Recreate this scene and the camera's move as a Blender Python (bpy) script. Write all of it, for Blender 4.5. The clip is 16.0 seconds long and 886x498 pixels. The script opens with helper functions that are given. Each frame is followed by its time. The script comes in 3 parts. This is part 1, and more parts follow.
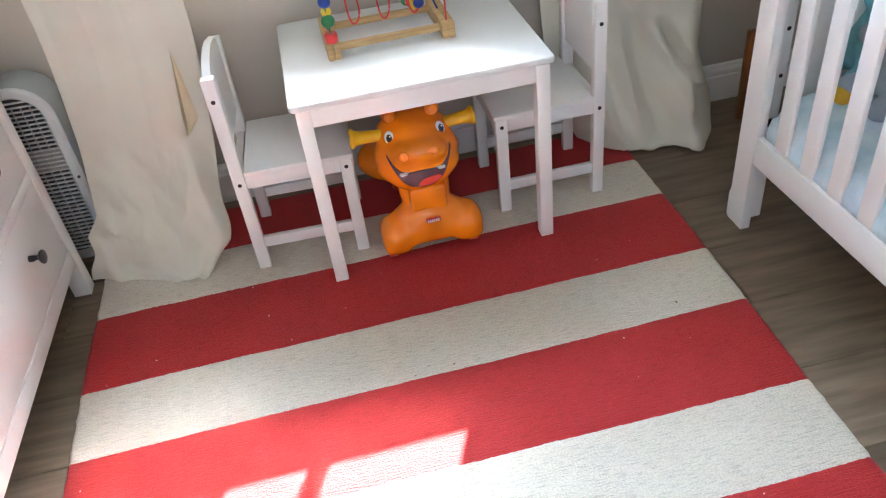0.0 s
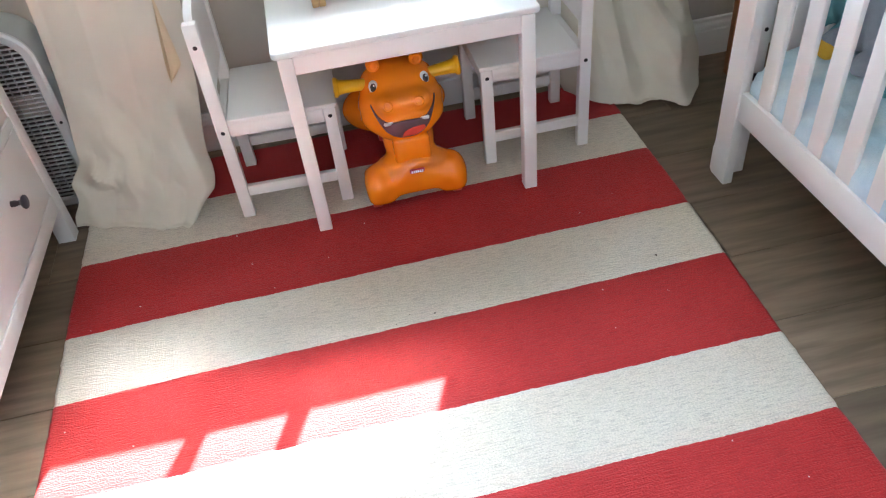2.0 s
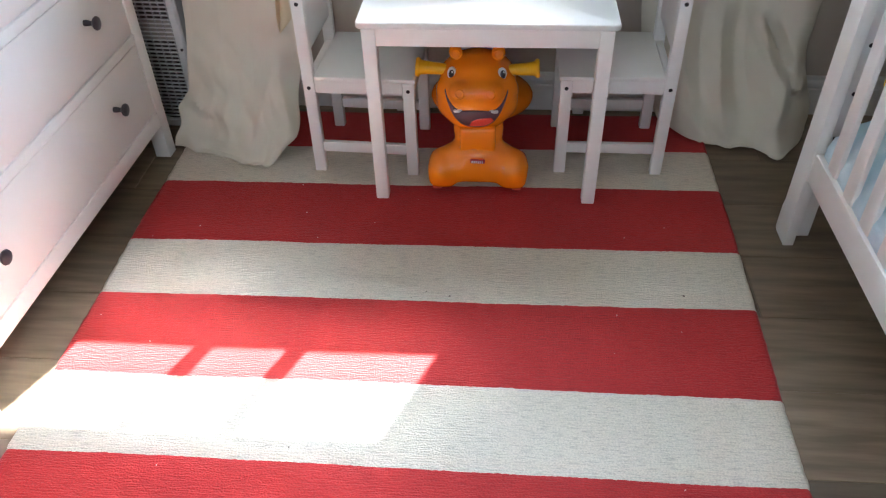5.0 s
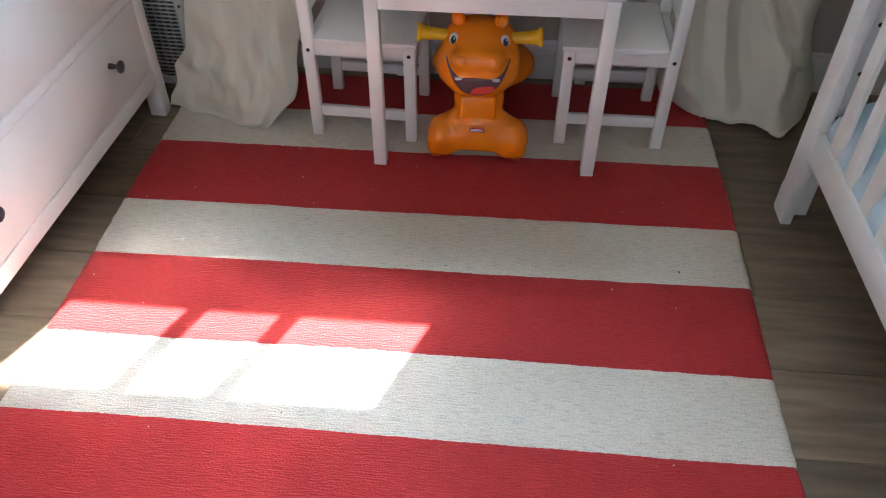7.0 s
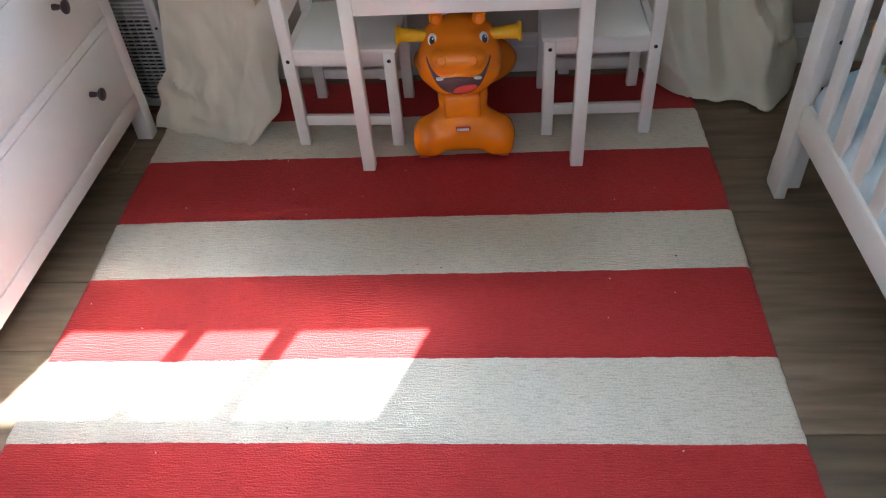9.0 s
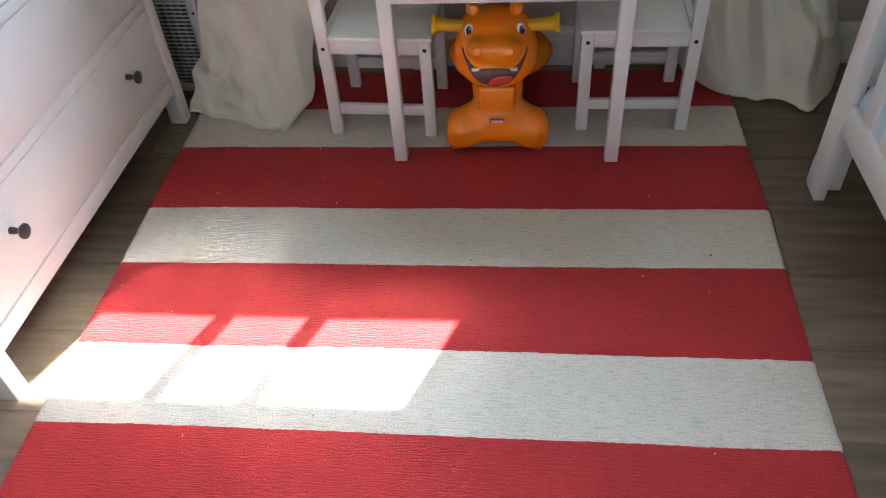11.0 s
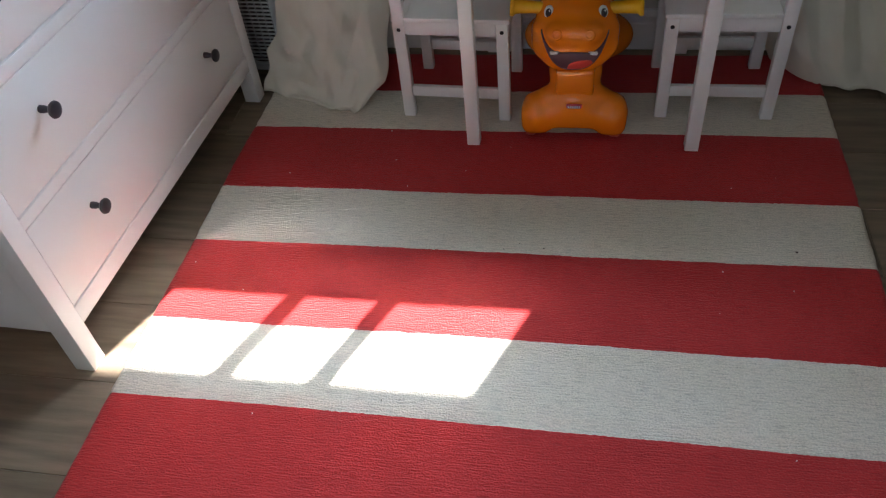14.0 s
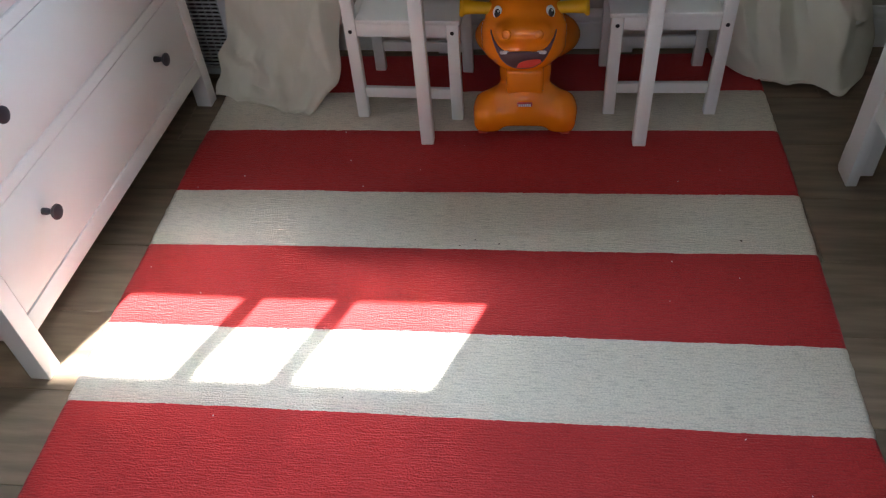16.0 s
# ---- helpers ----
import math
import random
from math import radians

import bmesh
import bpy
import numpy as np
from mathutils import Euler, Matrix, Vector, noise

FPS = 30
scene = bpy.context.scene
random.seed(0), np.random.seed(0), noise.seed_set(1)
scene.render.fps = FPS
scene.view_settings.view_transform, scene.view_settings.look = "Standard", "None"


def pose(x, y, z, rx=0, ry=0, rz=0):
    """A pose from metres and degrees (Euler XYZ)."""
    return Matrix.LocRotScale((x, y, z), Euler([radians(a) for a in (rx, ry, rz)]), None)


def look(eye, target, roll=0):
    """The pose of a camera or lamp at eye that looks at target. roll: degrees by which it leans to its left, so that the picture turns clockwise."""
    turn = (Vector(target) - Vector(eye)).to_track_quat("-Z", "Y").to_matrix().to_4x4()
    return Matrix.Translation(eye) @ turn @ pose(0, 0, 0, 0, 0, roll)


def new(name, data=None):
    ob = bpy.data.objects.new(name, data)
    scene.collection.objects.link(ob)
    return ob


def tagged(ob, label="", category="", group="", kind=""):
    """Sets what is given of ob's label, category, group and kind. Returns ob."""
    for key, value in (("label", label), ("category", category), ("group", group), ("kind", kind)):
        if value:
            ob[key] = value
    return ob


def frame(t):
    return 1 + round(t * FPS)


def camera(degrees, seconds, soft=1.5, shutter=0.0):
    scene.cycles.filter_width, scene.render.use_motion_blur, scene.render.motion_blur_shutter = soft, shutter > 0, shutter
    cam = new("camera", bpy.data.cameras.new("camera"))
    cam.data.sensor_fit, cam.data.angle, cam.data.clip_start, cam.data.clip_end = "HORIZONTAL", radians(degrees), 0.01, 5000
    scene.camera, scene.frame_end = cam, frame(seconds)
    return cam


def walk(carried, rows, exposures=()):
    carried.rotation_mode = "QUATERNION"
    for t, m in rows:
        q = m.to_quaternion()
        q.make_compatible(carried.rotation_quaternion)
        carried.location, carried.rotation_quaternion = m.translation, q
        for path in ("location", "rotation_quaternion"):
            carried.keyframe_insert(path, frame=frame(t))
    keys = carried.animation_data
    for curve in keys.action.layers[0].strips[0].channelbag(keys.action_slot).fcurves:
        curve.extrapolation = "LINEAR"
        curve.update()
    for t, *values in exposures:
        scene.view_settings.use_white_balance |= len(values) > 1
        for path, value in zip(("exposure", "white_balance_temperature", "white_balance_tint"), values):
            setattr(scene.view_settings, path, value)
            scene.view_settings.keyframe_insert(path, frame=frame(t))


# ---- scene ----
cam = camera(59.6, 16.0, soft=1.2)
PATH = [
    (0, (-0.078, -1.604, 1.27), (0.137, -0.049, 0.031), -7.6),
    (0.5, (-0.077, -1.611, 1.271), (0.13, -0.046, 0.043), -7.6),
    (1, (-0.079, -1.618, 1.271), (0.189, -0.08, 0.021), -6.4),
    (1.5, (-0.08, -1.618, 1.271), (0.2, -0.096, 0.004), -5.9),
    (2, (-0.057, -1.625, 1.264), (0.151, -0.143, -0.063), -6.8),
    (2.5, (0.032, -1.642, 1.272), (0.139, -0.141, -0.045), -8.2),
    (3, (0.122, -1.662, 1.277), (0.144, -0.143, -0.025), -6.5),
    (3.5, (0.166, -1.683, 1.27), (0.119, -0.164, -0.03), -6.7),
    (4, (0.173, -1.7, 1.274), (0.101, -0.157, 0.004), -6.8),
    (4.5, (0.18, -1.715, 1.267), (0.054, -0.181, -0.01), -3.7),
    (5, (0.186, -1.714, 1.262), (0.041, -0.203, -0.041), -1.8),
    (5.2, (0.192, -1.707, 1.258), (0.057, -0.21, -0.061), -1.3),
    (7.3, (0.176, -1.701, 1.264), (0.065, -0.249, -0.107), 0.8),
    (7.5, (0.178, -1.705, 1.255), (0.081, -0.249, -0.113), 1.2),
    (8, (0.186, -1.701, 1.261), (0.086, -0.249, -0.11), -2.4),
    (8.2, (0.2, -1.69, 1.272), (0.087, -0.245, -0.105), -3.8),
    (10.3, (0.187, -1.683, 1.256), (0.02, -0.241, -0.12), -4.8),
    (10.5, (0.178, -1.681, 1.255), (-0.005, -0.242, -0.122), -4.8),
    (11, (0.181, -1.682, 1.253), (-0.013, -0.25, -0.129), -4.5),
    (11.5, (0.18, -1.684, 1.265), (-0.027, -0.247, -0.111), -6.4),
    (12, (0.179, -1.692, 1.254), (-0.037, -0.265, -0.131), -6.0),
    (12.5, (0.177, -1.691, 1.248), (-0.041, -0.292, -0.164), -5.1),
    (13, (0.159, -1.686, 1.248), (-0.103, -0.302, -0.172), -5.8),
    (13.5, (0.144, -1.674, 1.246), (-0.172, -0.295, -0.167), -5.9),
    (14, (0.146, -1.66, 1.243), (-0.193, -0.277, -0.162), -6.8),
    (14.5, (0.149, -1.663, 1.246), (-0.177, -0.27, -0.152), -7.6),
    (15, (0.16, -1.679, 1.244), (-0.112, -0.268, -0.147), -6.1),
    (15.5, (0.157, -1.683, 1.248), (-0.076, -0.266, -0.144), -5.3),
    (16, (0.151, -1.687, 1.248), (-0.079, -0.282, -0.157), -5.2),
]
EXPOSURES = [(0.0, 4.2), (3.0, 4.15), (4.5, 4.0), (5.0, 3.75), (8.0, 3.45), (11.0, 3.42), (13.0, 2.98), (14.5, 2.78), (16.0, 2.98)]
walk(cam, [(t, look(eye, target, roll)) for t, eye, target, roll in PATH], EXPOSURES)

# ---- light: a clear sky and low-ish sun through the one window ----
SUN_WAY = Vector((-0.40, -0.916, -math.tan(radians(41)))).normalized()
world = bpy.data.worlds.new("sky")
scene.world = world
world.use_nodes = True
sky = world.node_tree.nodes.new("ShaderNodeTexSky")
sky.sky_type, sky.sun_disc = "NISHITA", False
sky.sun_elevation, sky.sun_rotation = radians(41), math.atan2(0.40, 0.916)
world.node_tree.links.new(sky.outputs[0], world.node_tree.nodes["Background"].inputs[0])
world.node_tree.nodes["Background"].inputs[1].default_value = 0.05

sun = new("sun", bpy.data.lights.new("sun", "SUN"))
sun.data.energy, sun.data.angle, sun.data.color = 5.0, radians(0.5), (1.0, 0.975, 0.945)
sun.matrix_world = look((3, 6, 5), Vector((3, 6, 5)) + SUN_WAY)

# window opening in the far wall
WX0, WX1, WZ0, WZ1, WALL = -0.41, 0.592, 1.0, 2.05, 0.45
for x in (-0.14, 0.33):
    skylight = new("window_daylight", bpy.data.lights.new("window_daylight", "AREA"))
    skylight.data.shape, skylight.data.size, skylight.data.size_y = "RECTANGLE", 0.44, 0.90
    skylight.data.energy, skylight.data.color, skylight.data.spread = 1.35, (0.61, 0.78, 1.0), radians(95)
    skylight.matrix_world = look((x, WALL + 0.22, 1.56), (x - 0.42, -1.5, 0.98))


# unseen window added behind the camera, for a warm lamp that fills front faces
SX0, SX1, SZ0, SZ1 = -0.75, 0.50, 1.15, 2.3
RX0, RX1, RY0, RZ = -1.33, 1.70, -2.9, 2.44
south_fill = new("south_fill_lamp", bpy.data.lights.new("south_fill_lamp", "AREA"))
south_fill.data.shape, south_fill.data.size, south_fill.data.size_y = "RECTANGLE", SX1 - SX0 - 0.06, SZ1 - SZ0 - 0.06
south_fill.data.energy, south_fill.data.color = 0.30, (1.0, 0.80, 0.52)
south_fill.matrix_world = look(((SX0 + SX1) / 2, RY0 - 0.03, (SZ0 + SZ1) / 2), (-0.1, 0, 0.2))


# ---- materials ----
def material(name, color, rough=0.5, metal=0.0, second=None, scale=20.0, amount=0.5, bump=0.0, bump_scale=200.0, stretch=(1, 1, 1), vary=0.0, spec=0.5, coat=0.0):
    m = bpy.data.materials.new(name)
    m.use_nodes = True
    n, l = m.node_tree.nodes, m.node_tree.links
    b = n["Principled BSDF"]
    b.inputs["Roughness"].default_value, b.inputs["Metallic"].default_value = rough, metal
    b.inputs["Specular IOR Level"].default_value = spec
    b.inputs["Coat Weight"].default_value = coat
    co = n.new("ShaderNodeTexCoord")
    mp = n.new("ShaderNodeMapping")
    mp.inputs["Scale"].default_value = stretch
    l.new(co.outputs["Object"], mp.inputs[0])
    tex = n.new("ShaderNodeTexNoise")
    tex.inputs["Scale"].default_value, tex.inputs["Detail"].default_value = scale, 6
    l.new(mp.outputs[0], tex.inputs["Vector"])
    ramp = n.new("ShaderNodeMapRange")
    ramp.inputs[1].default_value, ramp.inputs[2].default_value = 0.35, 0.65
    ramp.inputs[4].default_value = amount
    l.new(tex.outputs[0], ramp.inputs[0])
    mix = n.new("ShaderNodeMix")
    mix.data_type = "RGBA"
    mix.inputs[6].default_value = (*color, 1)
    mix.inputs[7].default_value = (*(second or [c * 0.88 for c in color]), 1)
    l.new(ramp.outputs[0], mix.inputs[0])
    out = mix.outputs[2]
    if vary:
        info, hsv, mr = n.new("ShaderNodeObjectInfo"), n.new("ShaderNodeHueSaturation"), n.new("ShaderNodeMapRange")
        mr.inputs[3].default_value, mr.inputs[4].default_value = 1 - vary, 1 + vary
        l.new(info.outputs["Random"], mr.inputs[0])
        l.new(mr.outputs[0], hsv.inputs["Value"])
        l.new(out, hsv.inputs["Color"])
        out = hsv.outputs[0]
    l.new(out, b.inputs["Base Color"])
    if bump:
        fine, bp = n.new("ShaderNodeTexNoise"), n.new("ShaderNodeBump")
        fine.inputs["Scale"].default_value, fine.inputs["Detail"].default_value = bump_scale, 3
        bp.inputs["Strength"].default_value, bp.inputs["Distance"].default_value = bump, 0.004
        l.new(mp.outputs[0], fine.inputs["Vector"])
        l.new(fine.outputs[0], bp.inputs["Height"])
        l.new(bp.outputs[0], b.inputs["Normal"])
    return m


def weave(name, color, second):
    """Hooked wool: short loops in rows along x, with worn and darker flecks."""
    m = material(name, color, 0.6, second=second, scale=9, amount=0.45, spec=0.14)
    n, l = m.node_tree.nodes, m.node_tree.links
    b = n["Principled BSDF"]
    b.inputs["Sheen Weight"].default_value = 0.08
    co = n.new("ShaderNodeTexCoord")
    maps = []
    for sc in ((260, 300, 1), (34, 320, 1)):
        mp, tx = n.new("ShaderNodeMapping"), n.new("ShaderNodeTexNoise")
        mp.inputs["Scale"].default_value = sc
        tx.inputs["Scale"].default_value, tx.inputs["Detail"].default_value = 1.0, 2
        l.new(co.outputs["Object"], mp.inputs[0])
        l.new(mp.outputs[0], tx.inputs["Vector"])
        maps.append(tx)
    add = n.new("ShaderNodeMath")
    add.operation = "ADD"
    l.new(maps[0].outputs[0], add.inputs[0])
    l.new(maps[1].outputs[0], add.inputs[1])
    bp = n.new("ShaderNodeBump")
    bp.inputs["Strength"].default_value, bp.inputs["Distance"].default_value = 0.75, 0.004
    l.new(add.outputs[0], bp.inputs["Height"])
    l.new(bp.outputs[0], b.inputs["Normal"])
    dark, mul = n.new("ShaderNodeMapRange"), n.new("ShaderNodeMix")
    dark.inputs[1].default_value, dark.inputs[2].default_value = 0.34, 0.50
    dark.inputs[3].default_value, dark.inputs[4].default_value = 0.72, 1.0
    l.new(maps[1].outputs[0], dark.inputs[0])
    mul.data_type, mul.blend_type = "RGBA", "MULTIPLY"
    mul.inputs[0].default_value = 0.65
    src = b.inputs["Base Color"].links[0].from_socket
    l.new(src, mul.inputs[6])
    l.new(dark.outputs[0], mul.inputs[7])
    loop, grain = n.new("ShaderNodeMapRange"), n.new("ShaderNodeMix")
    loop.inputs[1].default_value, loop.inputs[2].default_value = 0.32, 0.62
    loop.inputs[3].default_value, loop.inputs[4].default_value = 0.72, 1.06
    l.new(maps[0].outputs[0], loop.inputs[0])
    grain.data_type, grain.blend_type = "RGBA", "MULTIPLY"
    grain.inputs[0].default_value = 0.7
    l.new(mul.outputs[2], grain.inputs[6])
    l.new(loop.outputs[0], grain.inputs[7])
    l.new(grain.outputs[2], b.inputs["Base Color"])
    return m


M_RED = weave("red_wool", (0.52, 0.034, 0.036), (0.44, 0.026, 0.028))
M_CREAM = weave("cream_wool", (0.77, 0.705, 0.605), (0.73, 0.665, 0.565))
M_WHITE = material("white_lacquer", (0.80, 0.79, 0.785), 0.38, scale=6, amount=0.25, bump=0.03, bump_scale=60)
M_TOP = material("white_table_lacquer", (0.74, 0.75, 0.76), 0.5, scale=5, amount=0.2, bump=0.02, bump_scale=80)
M_CRIB = material("white_crib_paint", (0.80, 0.80, 0.80), 0.35, scale=8, amount=0.2, bump=0.02, bump_scale=50)
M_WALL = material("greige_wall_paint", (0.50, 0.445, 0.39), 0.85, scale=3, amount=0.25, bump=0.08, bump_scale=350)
# paler than the window wall so these walls bounce more light
M_BOUNCE = material("pale_bounce_paint", (0.60, 0.545, 0.47), 0.85, scale=3, amount=0.25, bump=0.08, bump_scale=350)
M_TRIM = material("white_trim_paint", (0.78, 0.77, 0.75), 0.4, scale=10, amount=0.2)
M_CEIL = material("white_ceiling_paint", (0.82, 0.82, 0.80), 0.9, scale=3, amount=0.2, bump=0.1, bump_scale=200)
M_PLANK = material("grey_brown_laminate", (0.255, 0.19, 0.132), 0.42, second=(0.135, 0.096, 0.064), scale=2.2, amount=0.9, bump=0.08, bump_scale=30, stretch=(1.6, 16, 1), vary=0.22)
M_GAP = material("dark_joint", (0.03, 0.025, 0.02), 0.9)
M_CLOTH = material("cream_curtain_cotton", (0.72, 0.68, 0.585), 0.92, scale=5, amount=0.3, bump=0.15, bump_scale=900, spec=0.1)
M_SLITLIGHT = material("lining_with_slit_light", (0.74, 0.63, 0.44), 0.92, scale=6, amount=0.3, spec=0.1)
M_ORANGE = material("orange_plastic", (0.95, 0.25, 0.006), 0.20, coat=0.4, second=(0.90, 0.22, 0.005), scale=4, amount=0.5, bump=0.015, bump_scale=120)
M_YELLOW = material("yellow_plastic", (0.86, 0.47, 0.008), 0.35, scale=8, amount=0.4)
M_REDPL = material("red_orange_plastic", (0.62, 0.05, 0.012), 0.35)
M_TONGUE = material("coral_red_plastic", (0.80, 0.075, 0.05), 0.35)
M_MOUTH = material("plum_grey_plastic", (0.13, 0.06, 0.075), 0.4, scale=12, amount=0.4)
M_PURPLE = material("purple_plastic", (0.10, 0.03, 0.22), 0.4)
M_IVORY = material("white_plastic", (0.82, 0.82, 0.80), 0.3)
M_BLACK = material("black_plastic", (0.012, 0.011, 0.012), 0.3)
M_BROWNEYE = material("dark_brown_print", (0.05, 0.022, 0.014), 0.35)
M_KNOB = material("black_brown_knob", (0.045, 0.04, 0.05), 0.38, scale=30, amount=0.4)
M_SCREW = material("dark_screw", (0.03, 0.03, 0.035), 0.4, metal=0.6)
M_FAN = material("light_grey_plastic", (0.60, 0.62, 0.64), 0.42, scale=10, amount=0.3)
M_FANBODY = material("grey_fan_shell", (0.36, 0.38, 0.40), 0.45, scale=10, amount=0.3)
M_INSHADE = material("fan_inside_shade", (0.035, 0.033, 0.033), 0.7)
M_PINE = material("bare_pine", (0.60, 0.40, 0.19), 0.5, second=(0.42, 0.25, 0.10), scale=3, amount=0.8, stretch=(3, 40, 40), bump=0.05, bump_scale=40)
M_OAK = material("orange_stained_wood", (0.30, 0.11, 0.035), 0.45, second=(0.2, 0.07, 0.02), scale=4, amount=0.8, stretch=(20, 20, 2))
M_BLANKET = material("pale_blue_plush", (0.70, 0.84, 0.92), 0.95, second=(0.42, 0.63, 0.75), scale=14, amount=0.7, bump=0.6, bump_scale=260, spec=0.1)
M_TEAL = material("teal_plush", (0.16, 0.40, 0.45), 0.95, second=(0.11, 0.30, 0.36), scale=20, amount=0.7, bump=0.6, bump_scale=240, spec=0.1)
M_GREYPLUSH = material("blue_grey_plush", (0.36, 0.42, 0.50), 0.95, scale=20, amount=0.7, bump=0.6, bump_scale=240, spec=0.1)
M_GOLD = material("golden_plush", (0.75, 0.45, 0.06), 0.95, scale=20, amount=0.6, bump=0.6, bump_scale=240, spec=0.1)
BEAD = {
    "red": material("red_bead_lacquer", (0.65, 0.04, 0.04), 0.28),
    "green": material("green_bead_lacquer", (0.02, 0.22, 0.07), 0.28),
    "blue": material("blue_bead_lacquer", (0.02, 0.06, 0.32), 0.28),
    "yellow": material("yellow_bead_lacquer", (0.75, 0.50, 0.03), 0.28),
}
GLASS = bpy.data.materials.new("window_glass")
GLASS.use_nodes = True
GLASS.node_tree.nodes["Principled BSDF"].inputs["Transmission Weight"].default_value = 1.0
GLASS.node_tree.nodes["Principled BSDF"].inputs["Roughness"].default_value = 0.0
GLASS.node_tree.nodes["Principled BSDF"].inputs["IOR"].default_value = 1.05


# ---- mesh helpers ----
def finish(ob, mat, smooth=40):
    for m in mat if isinstance(mat, (list, tuple)) else [mat]:
        ob.data.materials.append(m)
    if smooth:
        ob.data.polygons.foreach_set("use_smooth", [True] * len(ob.data.polygons))
        ob.data.set_sharp_from_angle(angle=radians(smooth))


def part(name, bm, mat, parent, label="", smooth=40):
    me = bpy.data.meshes.new(name)
    bmesh.ops.recalc_face_normals(bm, faces=bm.faces)
    bm.to_mesh(me)
    bm.free()
    ob = new(name, me)
    ob.parent = parent
    finish(ob, mat, smooth)
    return tagged(ob, label)


def thing(name, label, category, place=(0, 0, 0), turn=0, group="", kind=""):
    ob = new(name)
    ob.empty_display_size = 0.05
    ob.matrix_world = pose(*place, 0, 0, turn)
    return tagged(ob, label, category, group, kind)


def box(x0, x1, y0, y1, z0, z1, r=0.0, bm=None, seg=2):
    bm = bm or bmesh.new()
    c = Matrix.LocRotScale(((x0 + x1) / 2, (y0 + y1) / 2, (z0 + z1) / 2), None, (x1 - x0, y1 - y0, z1 - z0))
    made = bmesh.ops.create_cube(bm, size=1, matrix=c)
    if r:
        edges = list({e for v in made["verts"] for e in v.link_edges})
        bmesh.ops.bevel(bm, geom=edges, offset=r, segments=seg, profile=0.5, affect="EDGES")
    return bm


def ball(x, y, z, rx, ry, rz, bm=None, n=24, m=None):
    bm = bm or bmesh.new()
    t = Matrix.LocRotScale((x, y, z), None, (rx, ry, rz))
    bmesh.ops.create_uvsphere(bm, u_segments=n, v_segments=n // 2 + 2, radius=1, matrix=(m or Matrix()) @ t)
    return bm


def lathe(profile, m=None, n=28, bm=None):
    """Turned form: (radius, height) pairs about z."""
    bm = bm or bmesh.new()
    rings = []
    for r, h in profile:
        rings.append([bm.verts.new((m or Matrix()) @ Vector((r * math.cos(a), r * math.sin(a), h))) for a in [2 * math.pi * k / n for k in range(n)]])
    for a, b in zip(rings, rings[1:]):
        for k in range(n):
            bm.faces.new((a[k], a[(k + 1) % n], b[(k + 1) % n], b[k]))
    bm.faces.new(rings[0])
    bm.faces.new(rings[-1])
    return bm


def tube(points, r, n=10, bm=None):
    """A round wire along points."""
    bm = bm or bmesh.new()
    pts, rings = [Vector(p) for p in points], []
    for k, p in enumerate(pts):
        d = (pts[min(k + 1, len(pts) - 1)] - pts[max(k - 1, 0)]).normalized()
        a = d.cross(Vector((0.31, 0.2, 0.93))).normalized()
        b = d.cross(a)
        rings.append([bm.verts.new(p + r * (math.cos(q) * a + math.sin(q) * b)) for q in [2 * math.pi * i / n for i in range(n)]])
    for a, b in zip(rings, rings[1:]):
        for k in range(n):
            bm.faces.new((a[k], a[(k + 1) % n], b[(k + 1) % n], b[k]))
    bm.faces.new(rings[0])
    bm.faces.new(rings[-1])
    return bm


def prism(outline, y0, y1, bm=None):
    """A flat form in x and z, with thickness along y."""
    bm = bm or bmesh.new()
    a = [bm.verts.new((x, y0, z)) for x, z in outline]
    b = [bm.verts.new((x, y1, z)) for x, z in outline]
    bm.faces.new(a)
    bm.faces.new(b[::-1])
    for k in range(len(a)):
        bm.faces.new((a[k], b[k], b[(k + 1) % len(a)], a[(k + 1) % len(a)]))
    return bm


def grid(nu, nv, f, bm=None):
    bm = bm or bmesh.new()
    v = [[bm.verts.new(f(i / nu, j / nv)) for i in range(nu + 1)] for j in range(nv + 1)]
    for j in range(nv):
        for i in range(nu):
            bm.faces.new((v[j][i], v[j][i + 1], v[j + 1][i + 1], v[j + 1][i]))
    return bm


# ---- the room ----
wall = thing("wall_north", "greige painted wall round a white window", "wall", kind="structure")
T = 0.16
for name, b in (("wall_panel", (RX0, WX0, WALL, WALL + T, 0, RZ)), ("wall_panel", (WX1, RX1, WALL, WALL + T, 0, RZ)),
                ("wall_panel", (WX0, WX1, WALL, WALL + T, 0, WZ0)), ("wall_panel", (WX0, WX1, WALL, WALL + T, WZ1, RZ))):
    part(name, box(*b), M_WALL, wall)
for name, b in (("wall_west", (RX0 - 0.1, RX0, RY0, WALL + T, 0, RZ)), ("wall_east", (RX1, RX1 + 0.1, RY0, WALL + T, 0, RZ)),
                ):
    tagged(part(name, box(*b), M_BOUNCE, None), "plain wall painted pale to bounce light", "wall", kind="structure")
south = thing("wall_south", "plain wall painted pale to bounce light, with an added window", "wall", kind="structure")
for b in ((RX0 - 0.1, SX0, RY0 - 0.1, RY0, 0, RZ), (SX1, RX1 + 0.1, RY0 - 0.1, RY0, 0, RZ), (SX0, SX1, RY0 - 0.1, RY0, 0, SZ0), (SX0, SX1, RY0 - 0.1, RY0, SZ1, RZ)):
    part("wall_panel", box(*b), M_BOUNCE, south)
# window added round the fill lamp, out of view
back_win = thing("added_window", "plain white window added in the unseen back wall", "window", kind="structure")
